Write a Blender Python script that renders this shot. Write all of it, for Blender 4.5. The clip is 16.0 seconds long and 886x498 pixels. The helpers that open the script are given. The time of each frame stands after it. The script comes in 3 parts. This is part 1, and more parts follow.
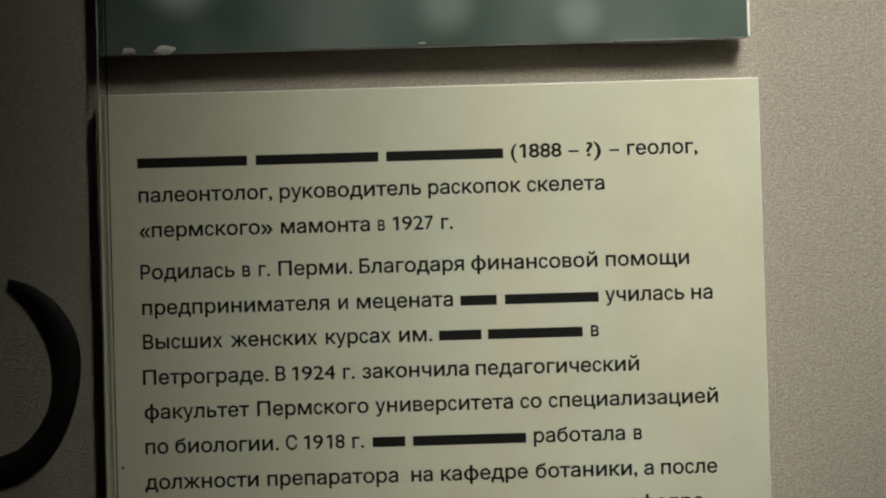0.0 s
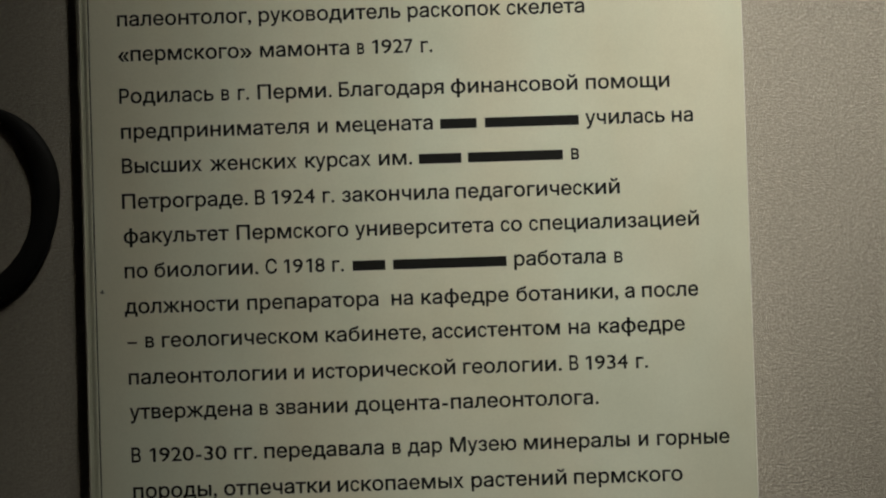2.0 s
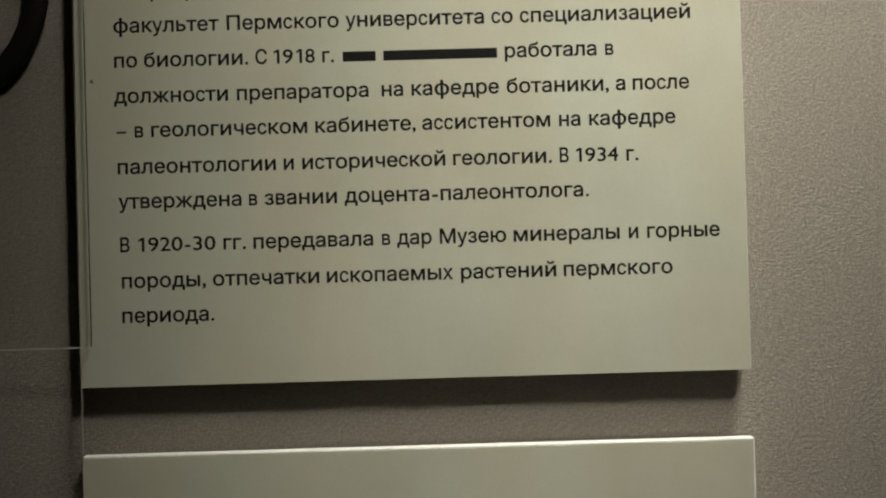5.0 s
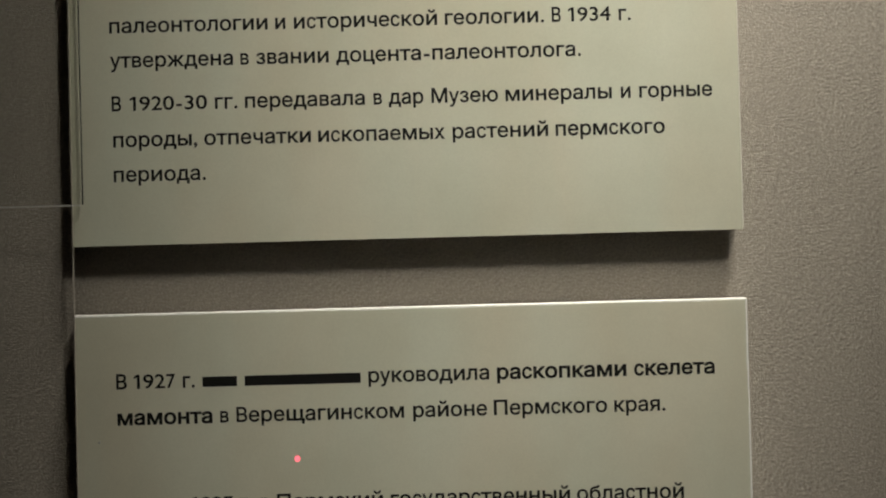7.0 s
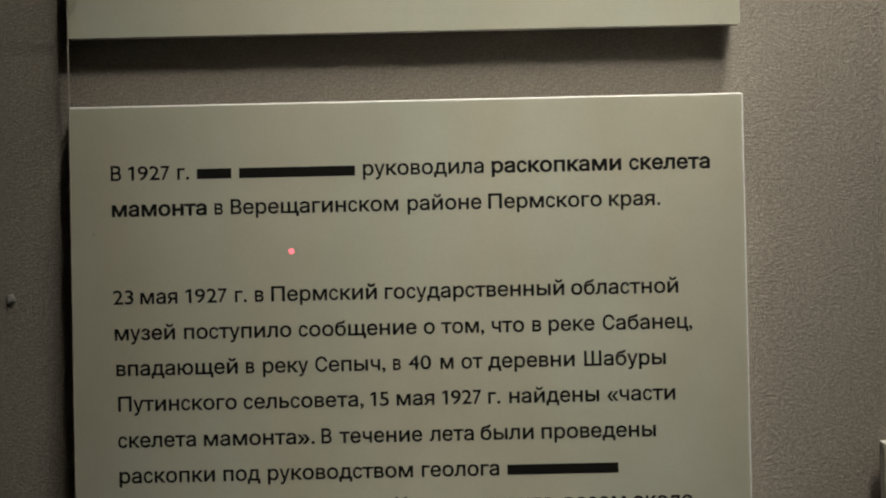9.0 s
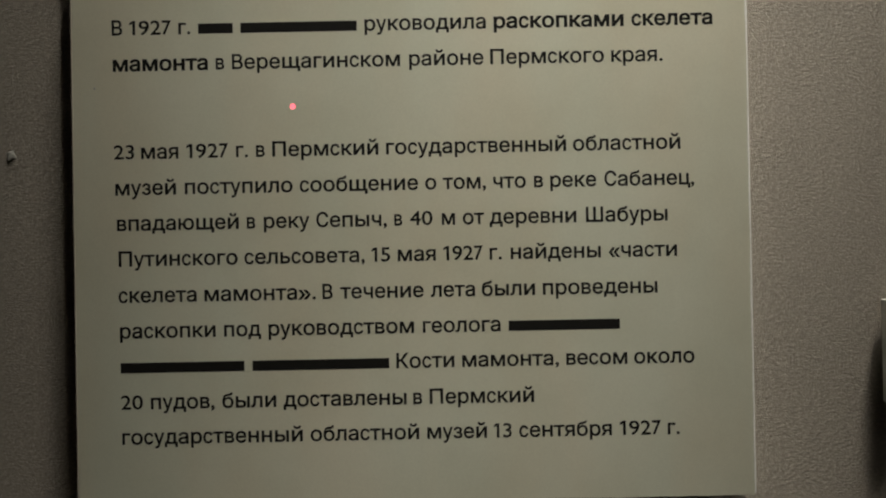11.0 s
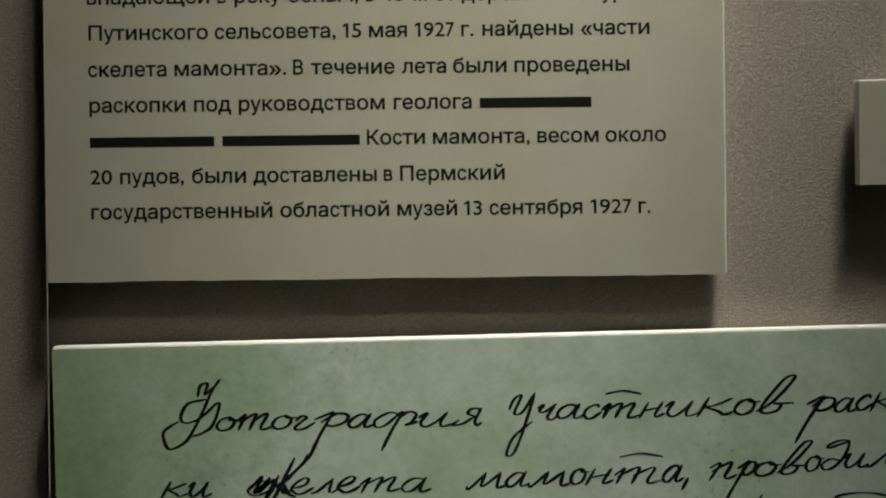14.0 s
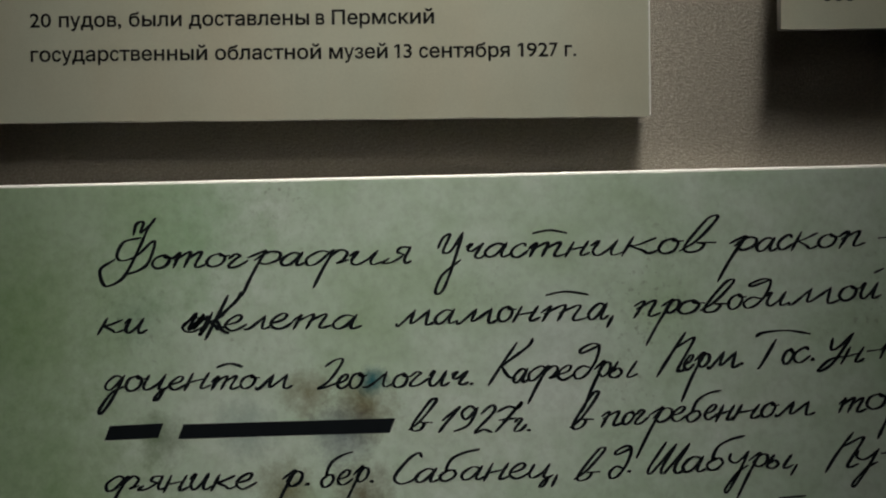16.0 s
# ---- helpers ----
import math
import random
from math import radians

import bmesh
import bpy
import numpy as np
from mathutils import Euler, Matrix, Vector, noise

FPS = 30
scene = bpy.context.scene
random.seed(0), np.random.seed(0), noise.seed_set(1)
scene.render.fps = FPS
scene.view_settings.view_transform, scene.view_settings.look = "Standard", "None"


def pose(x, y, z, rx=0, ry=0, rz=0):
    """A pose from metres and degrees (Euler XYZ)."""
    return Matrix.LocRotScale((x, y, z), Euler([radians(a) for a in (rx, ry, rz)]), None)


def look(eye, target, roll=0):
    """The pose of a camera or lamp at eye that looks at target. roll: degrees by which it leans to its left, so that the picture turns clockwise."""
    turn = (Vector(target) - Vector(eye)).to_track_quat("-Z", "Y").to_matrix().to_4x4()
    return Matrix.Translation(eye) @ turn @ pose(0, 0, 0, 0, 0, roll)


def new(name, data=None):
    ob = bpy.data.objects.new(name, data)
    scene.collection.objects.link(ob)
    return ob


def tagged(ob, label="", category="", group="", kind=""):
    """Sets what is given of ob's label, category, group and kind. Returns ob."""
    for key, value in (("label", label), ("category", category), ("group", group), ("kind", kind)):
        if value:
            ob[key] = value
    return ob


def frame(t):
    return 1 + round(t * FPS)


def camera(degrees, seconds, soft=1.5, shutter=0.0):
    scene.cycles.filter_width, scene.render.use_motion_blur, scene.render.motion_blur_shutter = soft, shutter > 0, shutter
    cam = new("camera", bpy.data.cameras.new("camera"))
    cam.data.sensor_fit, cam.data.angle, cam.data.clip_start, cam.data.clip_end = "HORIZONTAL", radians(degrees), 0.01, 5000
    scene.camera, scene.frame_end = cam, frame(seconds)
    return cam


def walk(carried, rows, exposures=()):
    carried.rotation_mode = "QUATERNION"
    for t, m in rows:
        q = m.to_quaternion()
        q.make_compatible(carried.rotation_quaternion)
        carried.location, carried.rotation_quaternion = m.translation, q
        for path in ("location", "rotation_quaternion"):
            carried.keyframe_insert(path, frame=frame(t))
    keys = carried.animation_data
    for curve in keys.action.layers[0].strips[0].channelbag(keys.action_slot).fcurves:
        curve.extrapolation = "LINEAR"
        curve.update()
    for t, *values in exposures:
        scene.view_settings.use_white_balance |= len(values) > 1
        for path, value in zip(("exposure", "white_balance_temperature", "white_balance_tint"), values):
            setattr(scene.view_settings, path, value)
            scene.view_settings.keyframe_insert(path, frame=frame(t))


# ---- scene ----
cam = camera(41.4, 16.0, 2.0)
PATH = [
    (0.0, (0.10088, -0.35185, 1.65025), (0.1131, 1.6480, 1.6684), -1.65),
    (0.5, (0.10342, -0.35124, 1.63600), (0.1107, 1.6486, 1.6614), -1.67),
    (1.0, (0.10349, -0.35099, 1.62252), (0.1168, 1.6489, 1.6419), -1.71),
    (1.5, (0.10426, -0.35065, 1.61183), (0.1171, 1.6492, 1.6306), -1.73),
    (2.0, (0.10504, -0.35033, 1.59626), (0.1188, 1.6495, 1.6197), -1.83),
    (2.5, (0.10670, -0.35024, 1.58898), (0.1173, 1.6496, 1.6098), -1.82),
    (3.0, (0.10642, -0.34993, 1.57518), (0.1169, 1.6499, 1.5989), -1.71),
    (3.5, (0.10565, -0.34957, 1.56491), (0.1178, 1.6504, 1.5748), -1.69),
    (6.0, (0.10628, -0.34854, 1.51424), (0.1236, 1.6511, 1.5466), -1.56),
    (6.5, (0.10835, -0.34849, 1.50503), (0.1163, 1.6513, 1.5339), -1.59),
    (7.0, (0.10841, -0.34769, 1.49233), (0.1171, 1.6522, 1.5152), -1.54),
    (7.5, (0.10809, -0.34728, 1.48053), (0.1177, 1.6526, 1.4967), -1.37),
    (8.0, (0.10959, -0.34700, 1.45964), (0.1129, 1.6529, 1.4776), -1.43),
    (8.5, (0.11048, -0.34683, 1.44480), (0.1095, 1.6531, 1.4589), -1.30),
    (11.0, (0.10854, -0.34571, 1.39136), (0.1094, 1.6543, 1.3979), -1.12),
    (11.5, (0.10873, -0.34554, 1.38106), (0.1093, 1.6545, 1.3778), -1.04),
    (12.0, (0.10922, -0.34531, 1.37280), (0.1100, 1.6547, 1.3658), -1.02),
    (12.5, (0.10986, -0.34485, 1.36345), (0.1107, 1.6551, 1.3590), -0.96),
    (13.0, (0.11109, -0.34539, 1.35260), (0.1076, 1.6546, 1.3410), -0.82),
    (13.5, (0.11070, -0.34513, 1.33681), (0.1129, 1.6549, 1.3281), -0.68),
    (14.0, (0.11555, -0.34462, 1.32956), (0.1197, 1.6553, 1.3132), -0.71),
    (14.5, (0.12103, -0.34470, 1.31800), (0.1222, 1.6552, 1.2950), -0.56),
    (15.0, (0.12557, -0.34453, 1.29908), (0.1227, 1.6554, 1.2783), -0.59),
    (15.5, (0.12856, -0.34456, 1.28697), (0.1351, 1.6554, 1.2708), -0.48),
    (16.0, (0.13678, -0.35298, 1.27926), (0.1361, 1.6470, 1.2778), -0.60),
]
EXPOSURES = [(0.0, -0.2, 6400, 7), (2.0, -0.28, 6450, 8), (3.5, -0.14, 6500, 9), (7.0, 0.32, 6600, 11), (11.0, 0.46, 6600, 12), (14.5, 0.70, 6550, 11), (16.0, 0.68, 6450, 10)]
walk(cam, [(t, look(eye, target, roll)) for t, eye, target, roll in PATH], EXPOSURES)

# ---- world and light ----
world = bpy.data.worlds.new("dim_room")
world.use_nodes = True
world.node_tree.nodes["Background"].inputs[0].default_value = (0.9, 0.95, 1.0, 1)
world.node_tree.nodes["Background"].inputs[1].default_value = 0.01
scene.world = world



def track_lamp(name, at, towards, energy, spread, size):
    """One square track lamp with a narrow beam."""
    data = bpy.data.lights.new(name, "AREA")
    data.shape, data.size, data.energy, data.color, data.spread = "SQUARE", size, energy, (0.96, 0.93, 0.83), radians(spread)
    new(name, data).matrix_world = look(at, towards)


track_lamp("upper_lamp", (0.4571, -0.4389, 2.3261), (0.2255, 0.0, 1.7816), 0.355, 21.7, 0.26)
track_lamp("lower_lamp", (0.3383, -0.1807, 2.3794), (0.1250, 0.0, 1.2952), 0.2011, 17.1, 0.20)
# Unseen soft fill, added to lift the shadows with a warm ambient tone.
fill_data = bpy.data.lights.new("room_fill", "AREA")
fill_data.energy, fill_data.size, fill_data.color = 0.06, 0.6, (1.0, 0.86, 0.72)
new("room_fill", fill_data).matrix_world = look((0.2, -0.95, 2.44), (0.1, 0, 1.4))

# ---- materials ----
FRONT, WALL, GAP = 0.0, 0.0065, 0.0020


def material(name, rough=0.6, spec=0.3):
    mat = bpy.data.materials.new(name)
    mat.use_nodes = True
    nt = mat.node_tree
    bsdf = nt.nodes["Principled BSDF"]
    bsdf.inputs["Roughness"].default_value = rough
    bsdf.inputs["Specular IOR Level"].default_value = spec
    return mat, nt, bsdf


def node(nt, kind, **values):
    n = nt.nodes.new(kind)
    for key, value in values.items():
        n.inputs[key.replace("_", " ")].default_value = value
    return n


def noise_of(nt, scale, detail=4.0, rough=0.55, coords=None):
    if coords is None:
        coords = nt.nodes.new("ShaderNodeTexCoord").outputs["Object"]
    n = node(nt, "ShaderNodeTexNoise", Scale=scale, Detail=detail, Roughness=rough)
    nt.links.new(coords, n.inputs["Vector"])
    return n.outputs["Fac"]


def ramp(nt, fac, *stops):
    r = nt.nodes.new("ShaderNodeValToRGB")
    els = r.color_ramp.elements
    while len(els) < len(stops):
        els.new(0.5)
    for el, (at, colour) in zip(els, stops):
        el.position, el.color = at, (*colour, 1)
    nt.links.new(fac, r.inputs["Fac"])
    return r.outputs["Color"]


def mix(nt, fac, a, b, mode="MIX"):
    m = nt.nodes.new("ShaderNodeMix")
    m.data_type, m.blend_type = "RGBA", mode
    for value, socket in ((fac, m.inputs[0]), (a, m.inputs[6]), (b, m.inputs[7])):
        if isinstance(value, (int, float)):
            socket.default_value = value
        elif isinstance(value, tuple):
            socket.default_value = (*value, 1)
        else:
            nt.links.new(value, socket)
    return m.outputs[2]


def calc(nt, op, a, b=0.0):
    m = nt.nodes.new("ShaderNodeMath")
    m.operation = op
    m.inputs[2].default_value = -0.1
    for value, socket in ((a, m.inputs[0]), (b, m.inputs[1])):
        if isinstance(value, (int, float)):
            socket.default_value = value
        else:
            nt.links.new(value, socket)
    return m.outputs[0]


def bump(nt, bsdf, height, distance, strength=1.0):
    b = node(nt, "ShaderNodeBump", Strength=strength, Distance=distance)
    nt.links.new(height, b.inputs["Height"])
    nt.links.new(b.outputs["Normal"], bsdf.inputs["Normal"])


def paper_material(name, light, dark, rough=0.5):
    mat, nt, bsdf = material(name, rough, 0.25)
    tone = ramp(nt, noise_of(nt, 20.0, 5.0, 0.6), (0.35, dark), (0.65, light))
    coords = nt.nodes.new("ShaderNodeTexCoord").outputs["Object"]
    stretch = nt.nodes.new("ShaderNodeMapping")
    stretch.inputs["Scale"].default_value = (1.0, 1.0, 0.35)
    stretch.inputs["Location"].default_value = (3.1, 0.0, 1.7)
    nt.links.new(coords, stretch.inputs["Vector"])
    warm_streaks = ramp(nt, noise_of(nt, 30.0, 3.0, 0.55, stretch.outputs[0]), (0.35, (1.0, 0.965, 0.92)), (0.65, (0.975, 1.0, 0.985)))
    blotch = mix(nt, 1.0, tone, warm_streaks, "MULTIPLY")
    fibre = ramp(nt, noise_of(nt, 2200.0, 2.0), (0.3, (0.94, 0.94, 0.94)), (0.7, (1, 1, 1)))
    nt.links.new(mix(nt, 1.0, blotch, fibre, "MULTIPLY"), bsdf.inputs["Base Color"])
    bump(nt, bsdf, noise_of(nt, 900.0, 3.0), 0.000004)
    return mat


def plain_material(name, colour, rough=0.6, spec=0.3, metal=0.0, grain=400.0):
    mat, nt, bsdf = material(name, rough, spec)
    low = tuple(0.82 * c for c in colour)
    nt.links.new(ramp(nt, noise_of(nt, grain, 4.0), (0.3, low), (0.7, colour)), bsdf.inputs["Base Color"])
    bsdf.inputs["Metallic"].default_value = metal
    return mat


def fabric_material():
    """Warm grey-brown twill: fine diagonal ribs broken into single threads."""
    mat, nt, bsdf = material("twill_fabric", 0.75, 0.35)
    coords = nt.nodes.new("ShaderNodeTexCoord").outputs["Object"]
    xyz = nt.nodes.new("ShaderNodeSeparateXYZ")
    nt.links.new(coords, xyz.inputs[0])
    x, z = xyz.outputs["X"], xyz.outputs["Z"]
    across, along = calc(nt, "ADD", calc(nt, "MULTIPLY", x, 1.1), z), calc(nt, "SUBTRACT", x, calc(nt, "MULTIPLY", z, 1.1))

    def streaks(fine, long, detail):
        place = nt.nodes.new("ShaderNodeCombineXYZ")
        nt.links.new(calc(nt, "MULTIPLY", across, fine), place.inputs[0])
        nt.links.new(calc(nt, "MULTIPLY", along, long), place.inputs[1])
        return noise_of(nt, 1.0, detail, 0.6, place.outputs[0])

    rib = calc(nt, "SINE", calc(nt, "ADD", calc(nt, "MULTIPLY", across, 2 * math.pi / 0.00084), calc(nt, "MULTIPLY", streaks(230.0, 150.0, 2.0), 9.0)))
    level = nt.nodes.new("ShaderNodeCombineXYZ")
    nt.links.new(calc(nt, "MULTIPLY", x, 520.0), level.inputs[0])
    nt.links.new(calc(nt, "MULTIPLY", z, 2300.0), level.inputs[1])
    weft = calc(nt, "SUBTRACT", noise_of(nt, 1.0, 2.0, 0.6, level.outputs[0]), 0.5)
    height = calc(nt, "ADD", calc(nt, "MULTIPLY", streaks(2000.0, 950.0, 1.5), 1.75), calc(nt, "ADD", calc(nt, "MULTIPLY", noise_of(nt, 2300.0, 1.0, 0.5, coords), 0.6), calc(nt, "ADD", calc(nt, "MULTIPLY", rib, 0.2), calc(nt, "MULTIPLY", weft, 0.9))))
    soft = ramp(nt, noise_of(nt, 9.0, 3.0, coords=coords), (0.3, (0.92, 0.92, 0.92)), (0.7, (1, 1, 1)))
    # Glints on raised threads and dark grooves between them are put into the colour.
    thread = ramp(nt, calc(nt, "MULTIPLY_ADD", height, 0.50), (0.1, (0.17, 0.148, 0.118)), (0.55, (0.46, 0.41, 0.34)), (0.95, (0.80, 0.73, 0.63)))
    nt.links.new(mix(nt, 1.0, thread, soft, "MULTIPLY"), bsdf.inputs["Base Color"])
    bsdf.inputs["Sheen Weight"].default_value = 0.15
    bump(nt, bsdf, height, 0.00025, 1.0)
    return mat


def handwritten_sheet_material():
    """Old green-grey paper, greener and darker to its left, with brown and teal ink stains and specks."""
    mat, nt, bsdf = material("green_sheet", 0.42, 0.35)
    coords = nt.nodes.new("ShaderNodeTexCoord").outputs["Object"]
    cloud = ramp(nt, noise_of(nt, 16.0, 5.0, 0.6, coords), (0.34, (0.55, 0.71, 0.50)), (0.5, (0.71, 0.855, 0.71)), (0.66, (0.815, 0.915, 0.825)))
    xyz = nt.nodes.new("ShaderNodeSeparateXYZ")
    nt.links.new(coords, xyz.inputs[0])
    left = node(nt, "ShaderNodeMapRange", From_Min=0.0, From_Max=0.09, To_Min=0.75, To_Max=0.0)
    nt.links.new(calc(nt, "ADD", xyz.outputs["X"], calc(nt, "MULTIPLY", noise_of(nt, 30.0, 4.0, coords=coords), 0.04)), left.inputs["Value"])
    colour = mix(nt, left.outputs[0], cloud, (0.34, 0.51, 0.25))

    def stain(cx, cz, size, tint, amount, into):
        away = nt.nodes.new("ShaderNodeVectorMath")
        away.operation = "DISTANCE"
        nt.links.new(coords, away.inputs[0])
        away.inputs[1].default_value = (cx, -WALL, cz)
        ragged = calc(nt, "ADD", away.outputs["Value"], calc(nt, "MULTIPLY", noise_of(nt, 140.0, 6.0, 0.8, coords), size * 1.6))
        fade = node(nt, "ShaderNodeMapRange", From_Min=size * 0.75, From_Max=size * 1.75, To_Min=amount, To_Max=0.0)
        nt.links.new(ragged, fade.inputs["Value"])
        return mix(nt, fade.outputs[0], into, tint)

    for cx, cz, size, tint, amount in (
        (0.110, 0.172, 0.013, (0.21, 0.15, 0.055), 0.9), (0.094, 0.176, 0.010, (0.25, 0.20, 0.09), 0.8),
        (0.1135, 0.1795, 0.006, (0.03, 0.20, 0.25), 0.95), (0.104, 0.164, 0.012, (0.11, 0.13, 0.22), 0.75),
        (0.075, 0.166, 0.012, (0.249, 0.375, 0.383), 0.5), (0.086, 0.147, 0.011, (0.23, 0.19, 0.08), 0.8),
        (0.110, 0.146, 0.012, (0.20, 0.15, 0.09), 0.85), (0.050, 0.164, 0.010, (0.17, 0.22, 0.13), 0.75),
        (0.043, 0.200, 0.012, (0.316, 0.475, 0.330), 0.6)):
        colour = stain(cx, cz, size, tint, amount, colour)
    for cx, cz, size, tint, amount in (
        (0.060, 0.226, 0.030, (0.362, 0.600, 0.317), 0.6), (0.010, 0.20, 0.035, (0.316, 0.500, 0.211), 0.6),
        (0.020, 0.14, 0.04, (0.294, 0.463, 0.198), 0.6), (0.17, 0.19, 0.03, (0.791, 0.860, 0.860), 0.5)):
        colour = stain(cx, cz, size, tint, amount, colour)
    mottle = ramp(nt, noise_of(nt, 70.0, 8.0, 0.7, coords), (0.35, (0.89, 0.92, 0.86)), (0.6, (1.03, 1.03, 1.03)))
    colour = mix(nt, 1.0, colour, mottle, "MULTIPLY")
    fibre = ramp(nt, noise_of(nt, 420.0, 4.0, 0.7, coords), (0.36, (0.96, 0.96, 0.95)), (0.56, (1.05, 1.05, 1.05)))
    colour = mix(nt, 1.0, colour, fibre, "MULTIPLY")
    patches = ramp(nt, noise_of(nt, 28.0, 1.0, 0.5, coords), (0.55, (0, 0, 0)), (0.72, (1, 1, 1)))
    dots = ramp(nt, noise_of(nt, 500.0, 3.0, 0.7, coords), (0.33, (0.3, 0.32, 0.24)), (0.42, (1, 1, 1)))
    colour = mix(nt, patches, colour, mix(nt, 0.4, colour, dots, "MULTIPLY"))
    nt.links.new(colour, bsdf.inputs["Base Color"])
    return mat


def photo_material():
    """Out-of-focus bottom of a large dark grey-green photograph."""
    mat, nt, bsdf = material("photo_print", 0.35, 0.4)
    coords = nt.nodes.new("ShaderNodeTexCoord").outputs["Object"]
    stretch = nt.nodes.new("ShaderNodeMapping")
    stretch.inputs["Scale"].default_value = (1.0, 1.0, 0.7)
    nt.links.new(coords, stretch.inputs["Vector"])
    cloud = ramp(nt, noise_of(nt, 22.0, 2.0, 0.5, stretch.outputs[0]), (0.3, (0.058, 0.088, 0.072)), (0.5, (0.092, 0.125, 0.107)), (0.72, (0.165, 0.197, 0.178)))
    for cx, cz, size, tint, amount in ((0.0265, 0.024, 0.017, (0.56, 0.62, 0.59), 0.85), (0.105, 0.012, 0.012, (0.26, 0.3, 0.28), 0.7), (0.145, 0.008, 0.010, (0.28, 0.32, 0.3), 0.7), (0.04, 0.012, 0.014, (0.05, 0.08, 0.065), 0.6)):
        away = nt.nodes.new("ShaderNodeVectorMath")
        away.operation = "DISTANCE"
        nt.links.new(coords, away.inputs[0])
        away.inputs[1].default_value = (cx, -WALL, cz)
        fade = node(nt, "ShaderNodeMapRange", From_Min=size * 0.2, From_Max=size, To_Min=amount, To_Max=0.0)
        fade.interpolation_type = "SMOOTHSTEP"
        nt.links.new(away.outputs["Value"], fade.inputs["Value"])
        cloud = mix(nt, fade.outputs[0], cloud, tint)
    nt.links.new(cloud, bsdf.inputs["Base Color"])
    return mat


def clear_material(name, tint, rough=0.02):
    """A thin clear sheet: light goes straight through it, a little weaker, under a faint gloss."""
    mat, nt, bsdf = material(name, rough, 0.5)
    clear, gloss, both = nt.nodes.new("ShaderNodeBsdfTransparent"), nt.nodes.new("ShaderNodeBsdfGlossy"), nt.nodes.new("ShaderNodeMixShader")
    clear.inputs["Color"].default_value, gloss.inputs["Roughness"].default_value = (*tint, 1), rough
    both.inputs[0].default_value = 0.025
    nt.links.new(clear.outputs[0], both.inputs[1])
    nt.links.new(gloss.outputs[0], both.inputs[2])
    nt.links.new(both.outputs[0], nt.nodes["Material Output"].inputs["Surface"])
    nt.nodes.remove(bsdf)
    return mat


def glow_material(name, colour, strength):
    mat, nt, bsdf = material(name, 0.4, 0.4)
    bsdf.inputs["Base Color"].default_value = (*colour, 1)
    bsdf.inputs["Emission Color"].default_value = (*colour, 1)
    bsdf.inputs["Emission Strength"].default_value = strength
    return mat


FABRIC = fabric_material()
CREAM = paper_material("cream_paper", (0.72, 0.71, 0.58), (0.65, 0.64, 0.51))
# The white core toned down, so less light bounces into the gaps.
CORE = plain_material("dimmed_foam_board", (0.62, 0.60, 0.53), 0.7, 0.2, grain=900.0)
# Full white for boards whose cut edges catch more light.
WHITE_CORE = plain_material("white_foam_board", (0.88, 0.87, 0.82), 0.6, 0.3, grain=900.0)
INK = plain_material("black_print", (0.014, 0.0135, 0.012), 0.6, 0.15)
PEN = plain_material("blue_black_ink", (0.012, 0.016, 0.02), 0.4, 0.35, grain=200.0)
GREEN = handwritten_sheet_material()
PHOTO = photo_material()
ACRYLIC = clear_material("clear_acrylic", (0.99, 0.993, 0.99))
PAD = plain_material("grey_foam_tape", (0.2, 0.2, 0.19), 0.9, 0.1)
PALE_EDGE = plain_material("pale_acrylic_edge", (0.75, 0.74, 0.68), 0.5, 0.5)
SCUFF = plain_material("grey_scuff", (0.22, 0.21, 0.18), 0.8, 0.1)
DARK_EDGE = clear_material("shaded_acrylic_edge", (0.50, 0.51, 0.50), 0.1)
NYLON = plain_material("nylon", (0.55, 0.5, 0.42), 0.3, 0.6)
HORN = plain_material("black_horn", (0.012, 0.011, 0.01), 0.6, 0.2, grain=150.0)
DIM_EDGE = plain_material("dim_core_edge", (0.24, 0.25, 0.23), 0.8, 0.1)
LINT = plain_material("pale_lint", (0.55, 0.54, 0.49), 0.8, 0.1)
PLASTER = plain_material("dark_plaster", (0.16, 0.15, 0.14), 0.85, 0.1, grain=6.0)
CARPET = plain_material("dark_floor", (0.09, 0.08, 0.075), 0.7, 0.2, grain=20.0)
# Glows by itself in place of a small light mirrored in glass.
RED = glow_material("red_reflection_dot", (1.0, 0.16, 0.2), 1.1)

# ---- building helpers ----
import functools

from mathutils.geometry import delaunay_2d_cdt


def part(name, bm, mat, parent=None, label=""):
    me = bpy.data.meshes.new(name)
    bm.to_mesh(me)
    bm.free()
    me.materials.append(mat)
    ob = new(name, me)
    ob.parent = parent
    return tagged(ob, label)


def thing(name, at, label, category, group="", kind=""):
    ob = new(name)
    ob.location = at
    ob.empty_display_size = 0.02
    return tagged(ob, label, category, group, kind)


def box(x0, x1, y0, y1, z0, z1, bevel=0.0, segments=2):
    bm = bmesh.new()
    bmesh.ops.create_cube(bm, size=1.0)
    for v in bm.verts:
        v.co = ((x0 + x1) / 2 + v.co.x * (x1 - x0), (y0 + y1) / 2 + v.co.y * (y1 - y0), (z0 + z1) / 2 + v.co.z * (z1 - z0))
    if bevel:
        bmesh.ops.bevel(bm, geom=bm.edges[:], offset=bevel, segments=segments, profile=0.5, affect="EDGES")
    return bm


